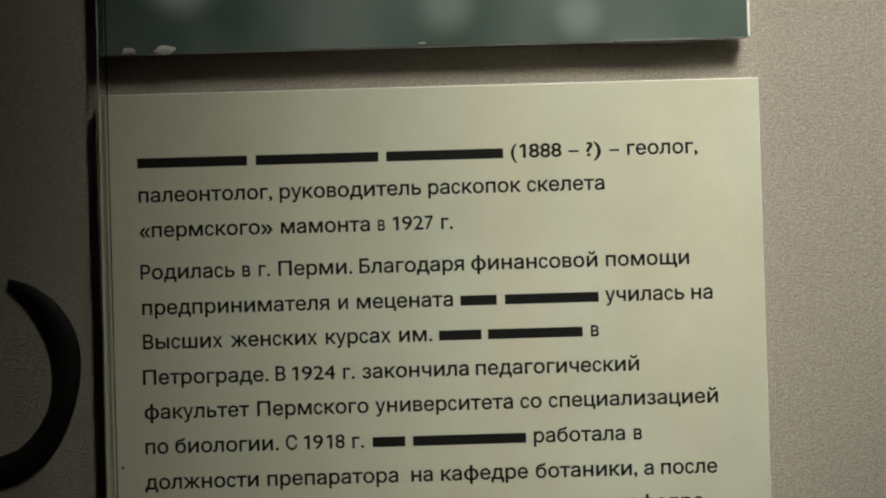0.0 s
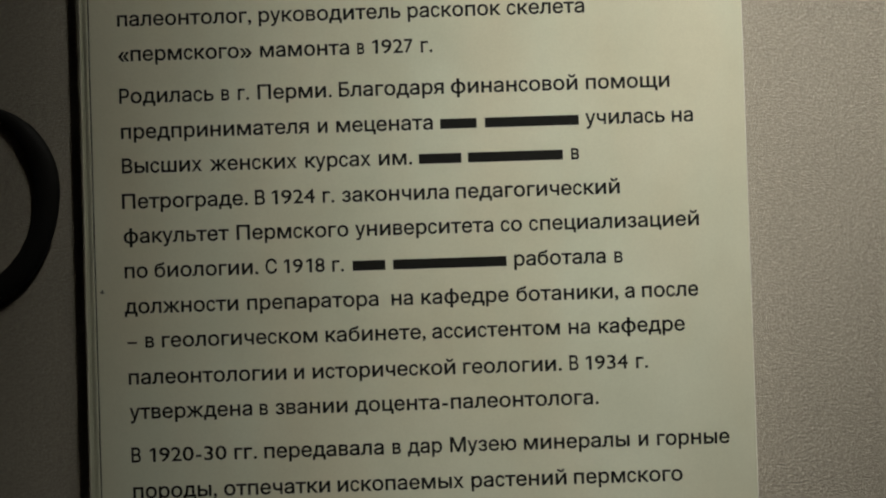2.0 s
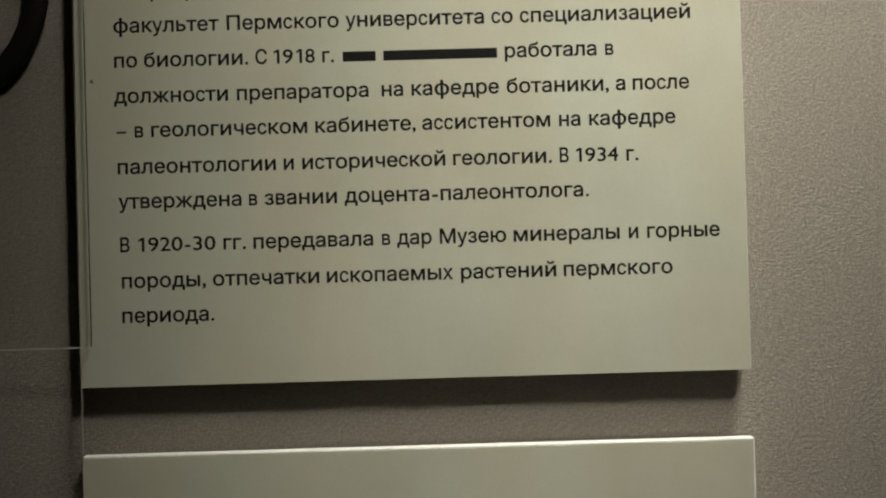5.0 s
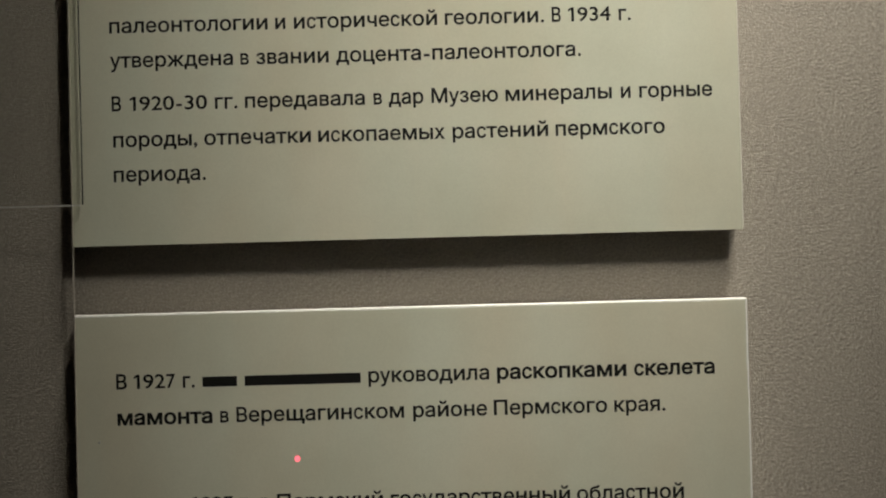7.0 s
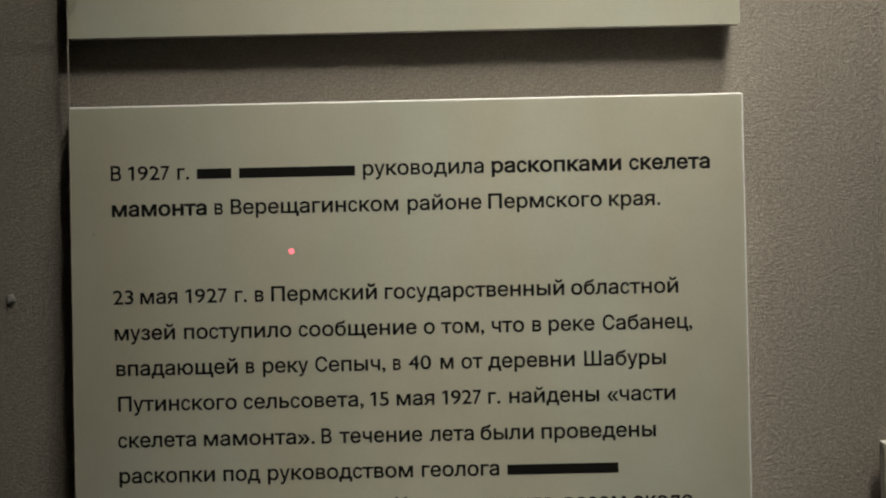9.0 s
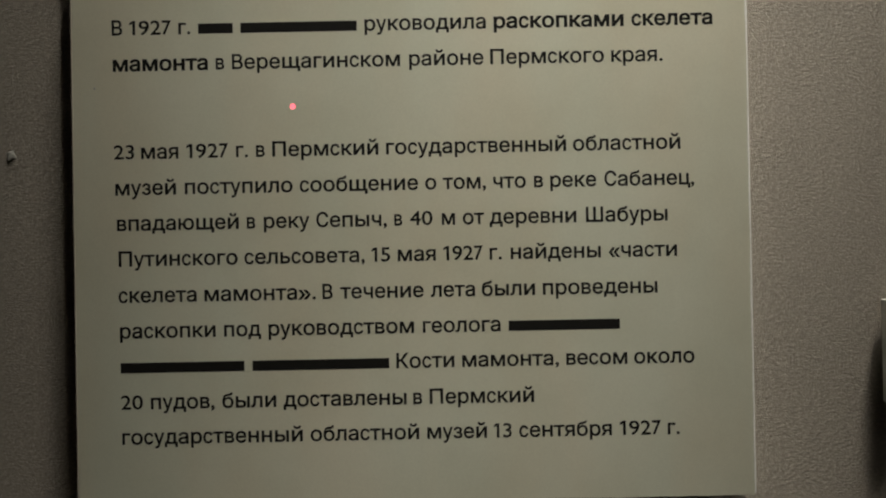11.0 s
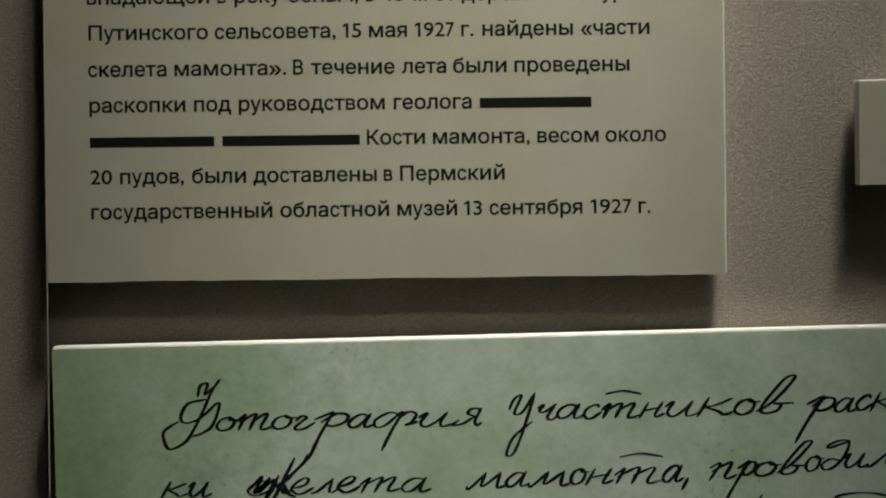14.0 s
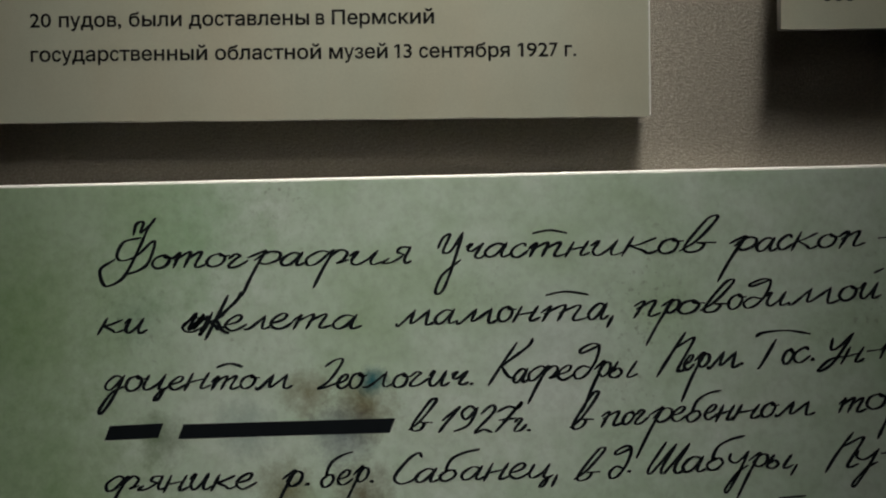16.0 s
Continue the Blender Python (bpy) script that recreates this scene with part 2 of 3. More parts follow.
def cut_edge_box(x0, x1, y0, y1, z0, z1, rough, steps=70):
    """A board whose four sides waver a little, as if cut by knife."""
    rim = []
    corners = ((x0, z0), (x1, z0), (x1, z1), (x0, z1))
    for k in range(4):
        (ax, az), (bx, bz) = corners[k], corners[(k + 1) % 4]
        for i in range(steps):
            f = i / steps
            ragged = rough * (noise.noise((k * 7.3 + f * 9, z0 * 31, 0)) + 0.6 * noise.noise((k * 3.1 + f * 40, z1 * 17, 2)))
            if i == 0:
                ragged = 0
            out = ((0, -1), (1, 0), (0, 1), (-1, 0))[k]
            rim.append((ax + (bx - ax) * f + out[0] * ragged, az + (bz - az) * f + out[1] * ragged))
    bm = bmesh.new()
    front = [bm.verts.new((x, y0, z)) for x, z in rim]
    back = [bm.verts.new((x, y1, z)) for x, z in rim]
    bm.faces.new(front)
    bm.faces.new(list(reversed(back)))
    for i in range(len(rim)):
        j = (i + 1) % len(rim)
        bm.faces.new((front[j], front[i], back[i], back[j]))
    bmesh.ops.recalc_face_normals(bm, faces=bm.faces[:])
    return bm


def winds(at, points, loops):
    """Whether the loops wind round a place."""
    count = 0
    for loop in loops:
        for k in range(len(loop)):
            a, b = points[loop[k - 1]], points[loop[k]]
            side = (b.x - a.x) * (at.y - a.y) - (at.x - a.x) * (b.y - a.y)
            count += (a.y <= at.y < b.y and side > 0) - (b.y <= at.y < a.y and side < 0)
    return count != 0


# breadth of each letter of the print against the built-in font's
BREADTH = dict((item[0], float(item[1:])) for item in (
    "(1.12 )1.30 ,1.10 -1.36 .1.25 01.24 11.20 21.16 31.21 41.18 51.21 71.00 81.13 91.23 ?1.29 «1.18 »1.30 "
    "Б1.02 В0.99 К1.05 М1.06 Н1.08 П1.14 Р0.96 С0.93 Ш1.07 а1.07 б1.06 в1.02 г1.09 д1.08 е1.04 ж1.08 з1.05 и1.17 й1.17 к1.09 л1.09 "
    "м1.10 н1.13 о1.09 п1.11 р1.06 с0.92 т1.11 у0.95 ф1.21 х0.98 ц1.06 ч1.05 ш1.12 щ1.17 ы1.14 ь1.05 ю1.06 я1.07 –0.98").split())
STOPS = ".,-"


@functools.lru_cache(maxsize=None)
def text_breadth(text):
    """The breadth of a text's outlines in the built-in font, one metre tall."""
    data = bpy.data.curves.new("word", "FONT")
    data.body, data.size, data.fill_mode = text, 1.0, "NONE"
    ob = new("word", data)
    bpy.context.view_layer.update()
    me = bpy.data.meshes.new_from_object(ob.evaluated_get(bpy.context.evaluated_depsgraph_get()))
    xs = [v.co.x for v in me.vertices]
    bpy.data.objects.remove(ob)
    bpy.data.curves.remove(data)
    bpy.data.meshes.remove(me)
    return max(xs) - min(xs)


def word_shape(text, heavy):
    """A word set letter by letter, each letter as broad as in the print."""
    corners, faces, at = [], [], 0.0
    for letter in text:
        step = text_breadth("н" + letter + "н") - text_breadth("нн")
        broad = BREADTH[letter]
        vs, fs = letter_shape(letter, heavy)
        n, ink = len(corners), 1.08 if letter in STOPS else broad
        shift = at + step * (broad - ink) / 2
        corners += [(shift + x * ink, y) for x, y in vs]
        faces += [tuple(n + i for i in f) for f in fs]
        at += step * broad
    return corners, faces


@functools.lru_cache(maxsize=None)
def letter_shape(text, heavy):
    """A letter in the built-in font, one metre tall: its outlines moved out by heavy, filled where they wind round."""
    data = bpy.data.curves.new("word", "FONT")
    data.body, data.size, data.resolution_u, data.fill_mode = text, 1.0, 3, "NONE"
    ob = new("word", data)
    bpy.context.view_layer.update()
    me = bpy.data.meshes.new_from_object(ob.evaluated_get(bpy.context.evaluated_depsgraph_get()))
    points, edges = [Vector(v.co[:2]) for v in me.vertices], [tuple(e.vertices) for e in me.edges]
    bpy.data.objects.remove(ob)
    bpy.data.curves.remove(data)
    bpy.data.meshes.remove(me)
    links = {}
    for a, b in edges:
        links.setdefault(a, []).append(b)
        links.setdefault(b, []).append(a)
    loops, done = [], set()
    for first in sorted(links):
        if first in done:
            continue
        loop, at = [first], first
        done.add(first)
        while True:
            ahead = [n for n in ([at + 1] + links[at]) if n in links[at] and n not in done]
            if not ahead:
                break
            at = ahead[0]
            done.add(at)
            loop.append(at)
        loops.append(loop)
    flags = []
    for loop in loops:  # the font's 1 is a bare bar: centre it and give it its flag
        xs, ys = [points[i].x for i in loop], [points[i].y for i in loop]
        if "1" in text and len(loop) == 4 and max(xs) - min(xs) < 0.12 and max(ys) - min(ys) > 0.6:
            for i in loop:
                points[i].x += 0.07
            flags.append(min(xs) + 0.07 - heavy)
    sizes = [sum(points[l[k - 1]].x * points[l[k]].y - points[l[k]].x * points[l[k - 1]].y for k in range(len(l))) for l in loops]
    moved, ways = list(points), []
    for loop, size in zip(loops, sizes):
        n, outer = len(loop), size
        for other, room in zip(loops, sizes):
            if abs(room) > abs(outer) and sum(winds(points[i], points, [other]) for i in loop) > 0.9 * n:
                outer = room
        grow = heavy if outer < 0 else -heavy
        for k in range(n):
            before, here, after = points[loop[k - 1]], points[loop[k]], points[loop[(k + 1) % n]]
            u, v = (here - before).normalized(), (after - here).normalized()
            side = Vector((-u.y - v.y, u.x + v.x))
            moved[loop[k]] = here + side * (grow / max(0.35, 0.5 * side.length_squared))
            ways.append((loop[k], loop[(k + 1) % n]))
    out, _, triangles, *_ = delaunay_2d_cdt(moved, ways, [], 0, 1e-6)
    starts = np.array([moved[a] for a, b in ways])
    ends = np.array([moved[b] for a, b in ways])
    faces = []
    for tri in triangles:
        c = (out[tri[0]] + out[tri[1]] + out[tri[2]]) / 3
        side = (ends[:, 0] - starts[:, 0]) * (c.y - starts[:, 1]) - (c.x - starts[:, 0]) * (ends[:, 1] - starts[:, 1])
        up = (starts[:, 1] <= c.y) & (ends[:, 1] > c.y) & (side > 0)
        down = (starts[:, 1] > c.y) & (ends[:, 1] <= c.y) & (side < 0)
        if up.sum() != down.sum():
            faces.append(tuple(tri))
    corners = [(v.x, v.y) for v in out]
    for x in flags:
        n = len(corners)
        corners += [(x, 0.682 + heavy), (x - 0.135, 0.585 + heavy), (x - 0.135, 0.49 - heavy), (x, 0.575 - heavy)]
        faces.append((n, n + 1, n + 2, n + 3))
    return corners, faces


def flat_part(name, verts, faces, mat, parent):
    me = bpy.data.meshes.new(name)
    me.from_pydata(verts, [], faces)
    me.materials.append(mat)
    ob = new(name, me)
    ob.parent = parent
    return ob


def print_line(panel, z, words, size=0.00594, front=FRONT):
    """One printed line: words with their left and right ends in millimetres; * is bold, # a name struck out by a bar."""
    px, py, pz = panel.location
    for item in words.split("|"):
        word, x0, x1 = item.rsplit(" ", 2)
        x0, x1 = float(x0) / 1000 - px, float(x1) / 1000 - px
        y = front - 0.00002 - py
        if word == "#":
            flat_part("text_bar", [(x0, y, z - pz), (x1, y, z - pz), (x1, y, z - pz + size * 0.5), (x0, y, z - pz + size * 0.5)], [(0, 1, 2, 3)], INK, panel)
            continue
        bold = word.startswith("*")
        vs, fs = word_shape(word.lstrip("*"), 0.028 if bold else 0.011 if word[0].isdigit() else 0.017)
        low, high = min(v[0] for v in vs), max(v[0] for v in vs)
        k = max((x1 - x0) / (high - low), size * 0.7)
        x0 = (x0 + x1) / 2 - (high - low) * k / 2
        flat_part("printed_word", [(x0 + (v[0] - low) * k, y, z - pz + v[1] * size) for v in vs], fs, INK, panel)


# ---- the setting ----
tagged(part("wall_back", box(-0.9, 1.1, WALL, 0.1, 0, 2.5), FABRIC), "display board covered in warm grey-brown twill fabric", "wall", kind="structure")
tagged(part("floor", box(-0.9, 1.1, -1.3, WALL - 0.003, -0.1, 0), CARPET), "plain dark floor before the display board", "floor", kind="structure")
tagged(part("ceiling", box(-1.0, 1.2, -1.4, 0.1, 2.5, 2.6), PLASTER), "plain dark ceiling over the display board", "ceiling", kind="structure")
tagged(part("wall_left", box(-1.0, -0.9, -1.4, 0.1, 0, 2.5), PLASTER), "plain dark side wall of the niche", "wall", kind="structure")
tagged(part("wall_right", box(1.1, 1.2, -1.4, 0.1, 0, 2.5), PLASTER), "plain dark side wall of the niche", "wall", kind="structure")
tagged(part("wall_front", box(-0.9, 1.1, -1.4, -1.3, 0, 2.5), PLASTER), "plain dark wall across from the board", "wall", kind="structure")


# ---- panels ----
def board(name, x0, x1, z0, z1, label, category, face, face_name, front=FRONT, lip=0.0006, side_lip=0.0002, rough=0.0, group="", bevel=0.0005, core=CORE):
    """A foam board with a printed sheet on its face; the cut white core shows round it."""
    ob = thing(name, (x0, WALL, z0), label, category, group)
    w, h = x1 - x0, z1 - z0
    part("foam_core", box(0, w, front - WALL + 0.0001, -GAP, 0, h, bevel, 3), core, ob, "white foam core with a lit top edge")
    for px in (0.2, 0.8):
        for pz in (0.3, 0.7):
            part("mounting_pad", box(w * px - 0.009, w * px + 0.009, -GAP, 0, h * pz - 0.006, h * pz + 0.006, 0.0003), PAD, ob, "grey foam mounting pad")
    sheet = cut_edge_box(0.0001, w - side_lip, front - WALL, front - WALL + 0.0004, -0.0002, h - lip, rough)
    part(face_name, sheet, face, ob)
    return ob


text_panel_1 = board("text_panel", 0.0, 0.1995, 1.5, 1.7025, "cream museum text panel with black print on fabric", "text panel", CREAM, "printed_sheet", lip=0.0004, side_lip=0.0004, group="text panels")
text_panel_2 = board("text_panel", 0.0, 0.1998, 1.3185, 1.4795, "cream museum text panel with two bold phrases", "text panel", CREAM, "printed_sheet", lip=0.0007, side_lip=0.0007, rough=0.0003, group="text panels", core=WHITE_CORE)
photo_panel = board("photo_panel", 0.0008, 0.1975, 1.7148, 1.96, "dark grey-green blurred photograph mounted on white board", "photo", PHOTO, "photo_print", lip=0.0006, side_lip=0.0009, core=WHITE_CORE)
HAND_TILT = radians(0.76)
hand_panel = board("handwritten_panel", 0.0040, 0.338, 1.0584, 1.2996, "green stained sheet with black handwriting on white board", "document", GREEN, "green_sheet", lip=0.0010, bevel=0.0010, core=WHITE_CORE)
hand_panel.rotation_euler.y = -HAND_TILT
LABEL_FRONT = 0.0004
label_panel = board("small_label", 0.2391, 0.319, 1.3443, 1.3751, "small cream caption label with black print", "label", CREAM, "printed_sheet", front=LABEL_FRONT, core=WHITE_CORE)

print_line(text_panel_1, 1.6802, "# 12.1 45.0|# 47.6 84.4|# 86.8 121.9|(1888 124.2 139.5|– 141.5 144.6|?) 146.8 151.4|– 153.9 156.8|геолог, 159.2 180.4")
print_line(text_panel_1, 1.6700, "палеонтолог, 12.2 52.3|руководитель 54.5 97.0|раскопок 99.1 127.0|скелета 128.8 152.1")
print_line(text_panel_1, 1.6595, "«пермского» 12.2 52.2|мамонта 54.6 81.3|в 83.7 85.8|1927 88.2 100.4|г. 102.7 106.2")
print_line(text_panel_1, 1.6469, "Родилась 12.2 40.4|в 42.7 45.1|г. 47.6 51.0|Перми. 53.5 75.7|Благодаря 77.8 109.2|финансовой 111.3 149.3|помощи 151.8 176.9")
print_line(text_panel_1, 1.6363, "предпринимателя 12.4 68.5|и 71.2 74.1|мецената 76.7 105.6|# 107.8 118.7|# 121.2 149.3|училась 151.3 175.1|на 177.2 183.6")
print_line(text_panel_1, 1.6260, "Высших 12.4 36.3|женских 38.6 64.6|курсах 67.1 86.7|им. 89.1 99.1|# 101.1 113.8|# 115.8 144.2|в 146.7 149.1")
print_line(text_panel_1, 1.6154, "Петрограде. 12.1 49.7|В 51.8 54.8|1924 56.8 69.7|г. 72.0 75.5|закончила 77.8 109.7|педагогический 111.8 160.9")
print_line(text_panel_1, 1.6051, "факультет 12.3 43.7|Пермского 46.0 79.4|университета 81.4 122.7|со 124.9 131.3|специализацией 133.4 184.3")
print_line(text_panel_1, 1.5947, "по 12.3 19.2|биологии. 21.2 52.2|С 54.3 57.8|1918 59.8 72.0|г. 74.2 77.7|# 80.3 90.1|# 92.4 126.3|работала 128.6 156.0|в 158.6 161.1")
print_line(text_panel_1, 1.5841, "должности 12.0 45.9|препаратора 48.5 87.7|на 91.6 98.0|кафедре 100.5 126.6|ботаники, 128.9 159.4|а 161.4 164.3|после 166.5 183.4")
print_line(text_panel_1, 1.5738, "– 12.5 15.4|в 17.9 20.5|геологическом 22.8 69.2|кабинете, 71.6 101.5|ассистентом 103.4 141.6|на 144.2 150.6|кафедре 153.2 179.0")
print_line(text_panel_1, 1.5630, "палеонтологии 12.6 59.6|и 61.9 64.9|исторической 67.4 110.0|геологии. 112.3 141.8|В 144.1 146.8|1934 149.0 161.6|г. 164.0 167.6")
print_line(text_panel_1, 1.5527, "утверждена 12.6 49.1|в 51.3 53.8|звании 56.0 77.5|доцента-палеонтолога. 79.7 152.5")
print_line(text_panel_1, 1.5398, "В 12.8 15.6|1920-30 18.2 41.1|гг. 43.4 50.1|передавала 52.3 87.9|в 90.5 93.0|дар 95.0 105.3|Музею 107.7 127.5|минералы 129.7 161.3|и 164.0 166.9|горные 169.5 191.2")
print_line(text_panel_1, 1.5291, "породы, 13.0 37.9|отпечатки 40.0 71.6|ископаемых 73.8 111.4|растений 113.7 142.1|пермского 144.3 176.8")
print_line(text_panel_1, 1.5188, "периода. 12.9 40.2")
print_line(text_panel_2, 1.4574, "В 12.2 15.3|1927 17.4 29.7|г. 31.9 35.4|# 37.7 47.9|# 50.2 84.5|руководила 86.8 122.6|*раскопками 124.9 163.3|*скелета 165.6 189.5")
print_line(text_panel_2, 1.4468, "*мамонта 12.3 40.4|в 42.7 45.2|Верещагинском 47.5 97.1|районе 99.8 121.7|Пермского 123.7 157.3|края. 159.4 174.6")
print_line(text_panel_2, 1.4208, "23 12.2 18.2|мая 20.2 31.2|1927 33.6 45.9|г. 48.2 51.7|в 54.1 56.7|Пермский 58.9 90.2|государственный 92.5 145.6|областной 147.6 179.3")
print_line(text_panel_2, 1.4102, "музей 12.4 30.3|поступило 32.9 64.7|сообщение 66.8 101.7|о 103.8 107.1|том, 109.0 121.7|что 123.9 133.5|в 135.9 138.6|реке 140.7 154.3|Сабанец, 156.7 183.2")
print_line(text_panel_2, 1.3997, "впадающей 12.7 48.6|в 51.0 53.5|реку 56.0 69.5|Сепыч, 71.5 92.3|в 94.5 96.8|40 99.1 105.8|м 108.5 112.4|от 114.7 121.0|деревни 122.6 148.2|Шабуры 151.0 175.1")
print_line(text_panel_2, 1.3892, "Путинского 13.0 48.1|сельсовета, 50.1 85.6|15 87.6 93.1|мая 95.3 106.5|1927 108.8 120.4|г. 122.4 126.0|найдены 128.6 155.2|«части 157.5 177.7")
print_line(text_panel_2, 1.3785, "скелета 12.8 35.8|мамонта». 38.1 70.9|В 72.9 75.9|течение 78.2 102.7|лета 104.8 117.9|были 119.9 135.6|проведены 137.9 171.7")
print_line(text_panel_2, 1.3680, "раскопки 13.0 41.2|под 43.7 54.6|руководством 56.8 99.7|геолога 102.3 125.2|# 127.6 160.4")
print_line(text_panel_2, 1.3577, "# 13.0 49.5|# 51.9 92.2|Кости 94.3 111.4|мамонта, 113.7 142.2|весом 144.4 162.4|около 164.4 182.2")
print_line(text_panel_2, 1.3470, "20 13.0 19.4|пудов, 21.7 40.5|были 42.8 58.7|доставлены 60.8 97.1|в 99.1 101.7|Пермский 103.9 134.7")
print_line(text_panel_2, 1.3367, "государственный 13.1 66.3|областной 68.6 100.6|музей 103.0 120.6|13 122.6 127.9|сентября 130.1 157.4|1927 159.8 171.9|г. 173.9 177.4")

print_line(label_panel, 1.3604, "Н 251.6 255.0", 0.0059, LABEL_FRONT)
print_line(label_panel, 1.3526, "Сбо 251.6 261.6", 0.0059, LABEL_FRONT)

# ---- handwriting: pen strokes of a slanted cursive hand, in tenths of the height of a small letter ----
GLYPHS = {}


def glyph(letter, advance, strokes):
    GLYPHS[letter] = (advance, [[tuple(float(c) for c in p.split(",")) for p in s.split()] for s in strokes.split(";")])


glyph("а", 11, "7,9 4,10 1,7 0,3 2,0 5,2 8,10;8,10 7,3 8,0 11,2")
glyph("о", 10, "5,10 1,8 0,3 3,0 7,2 8,7 5,10 6,8 10,8")
glyph("т", 13, "0,6 2,10 2,9 1,0;1,5 5,10 6,9 5,0;5,5 9,10 10,9 9,2 10,0 13,2")
glyph("T", 13, "0,6 2,10 2,9 1,0;1,5 5,10 6,9 5,0;5,5 9,10 10,9 9,2 10,0 13,2;0,15 5,17 11,15")
glyph("г", 8, "0,7 2,10 4,9 3,7 1,2 2,0 5,1 8,5")
glyph("р", 9, "0,6 4,11 4,9 0,-5 -3,-19;2,4 5,10 8,9 8,4 5,1 3,3")
glyph("ф", 15, "7,9 4,10 0,5 1,0 4,1 8,9 9,10;9,10 5,-2 2,-14;8,6 11,10 14,8 13,3 11,1 15,3")
glyph("и", 11, "0,7 2,10 1,3 3,0 6,4 8,10;8,10 7,3 8,0 11,2")
glyph("й", 11, "0,7 2,10 1,3 3,0 6,4 8,10;8,10 7,3 8,0 11,2;5,14 9,16")
glyph("я", 12, "10,10 6,10 5,7 9,5;10,10 9,3 10,0 12,1;8,5 4,1 0,0 2,3")
glyph("у", 9, "0,10 0,6 3,4 6,7 8,11;8,11 4,-3 0,-12 -2,-13 -2,-10 4,-2 9,2")
glyph("Y", 14, "0,8 1,13 4,15 3,7 4,4 7,6 10,16;10,16 10,2 9.5,-12 8,-20 5,-22 3,-19 5,-10 13,-1")
glyph("ч", 9, "0,8 2,10 1,6 3,5 6,9 7,10;7,10 5,2 7,0 9,2")
glyph("с", 9, "7,8 5,10 1,7 0,3 2,0 5,0 9,4")
glyph("н", 11, "2,10 0,-1;1,4 7,6;9,10 7,2 8,0 11,2")
glyph("к", 11, "2,11 0,-1;9,10 4,6 2,5 6,2 8,0 11,2")
glyph("в", 9, "0,1 4,8 8,19 6,20 4,15 1,4 2,0 5,1 6,5 4,6 9,6")
glyph("п", 10, "0,7 3,10 1,-1;1,5 6,10 7,9 6,2 7,0 10,2")
glyph("е", 9, "1,4 5,6 6,9 4,10 1,7 0,3 3,0 6,1 9,4")
glyph("л", 9, "0,0 2,1 6,10;6,10 6,2 7,0 9,2")
glyph("м", 13, "0,1 1,0 5,10;5,10 5,1 10,10;10,10 10,2 11,0 13,2")
glyph("д", 10, "7,9 4,10 1,6 1,2 4,1 8,10;8,10 4,-6 0,-13 -2,-12 -1,-8 5,-1 10,3")
glyph("d", 10, "7,7 3,8 0,4 2,0 6,2 9,10 9,17 5,19 0,16 1,14 9,18")
glyph("ц", 11, "1,10 0,3 2,0 6,4 8,10;8,10 7,1 9,0 8,-5 5,-6 7,-2 11,2")
glyph("ы", 12, "2,10 0,2 3,0 5,3 3,6 1,4;10,10 8,2 9,0 12,2")
glyph("б", 10, "6,8 3,8 0,4 2,0 5,1 7,5 5,8 2,8 3,14 8,18 14,20")
glyph("Ф", 35, "28,28 25,22 23,12 19,-2 15,-7 7,-10 2,-6 2,0 9,6;22,17 12,15 10,9 14,5 22,8 30,15 32,12 31,3 25,-2 18,-3;17,19 17,25 21,26 21,20 25,24")
glyph("Г", 9, "0,13 4,17 7,16 4,6 0,0 3,1 9,4")
glyph("G", 8, "4,14 1,0 -1,-2;-3,16 -1,18 7,19 15,17")
glyph("К", 13, "8,22 4,10 0,-2;15,24 14,20 8,13 4,10;5,10 9,4 13,2")
glyph("П", 14, "8,22 4,10 0,-2;6,14 12,19 13,17 10,4 11,1 14,3")
glyph("У", 10, "0,17 1,11 5,12 10,20;10,20 4,2 -3,-4 -5,-3 2,4 10,6")
glyph("С", 11, "10,17 8,20 4,15 0,5 3,0 7,1 11,5")
glyph("Ш", 17, "4,18 0,4 2,1 9,17;9,17 6,4 8,1 15,17;15,17 12,4 14,0 17,2")
glyph("1", 6, "0,9 5,17 2,8 0,0")
glyph("9", 9, "7,14 4,16 1,12 4,9 8,15;8,15 6,5 0,0")
glyph("2", 9, "1,12 5,17 7,13 1,0 5,2 9,0")
glyph("7", 9, "0,12 4,15 8,14 9,17 5,8 2,0;2,8 9,9")
glyph(".", 6, "2,1 3,1.5 3.4,0.8")
glyph(",", 5, "2,1 0,-5")
glyph("-", 8, "1,6 7,7")
glyph("~", 12, "0,2 5,11 3,0 9,10 5,1 11,9 8,-3 12,4")


def smooth(points, steps=7):
    """A round curve through the points."""
    p = [Vector(points[0])] + [Vector(q) for q in points] + [Vector(points[-1])]
    out = []
    for i in range(1, len(p) - 2):
        a, b, c, d = p[i - 1], p[i], p[i + 1], p[i + 2]
        for k in range(steps):
            t = k / steps
            out.append(0.5 * (2 * b + (c - a) * t + (2 * a - 5 * b + 4 * c - d) * t * t + (3 * b - a - 3 * c + d) * t ** 3))
    return out + [p[-2]]


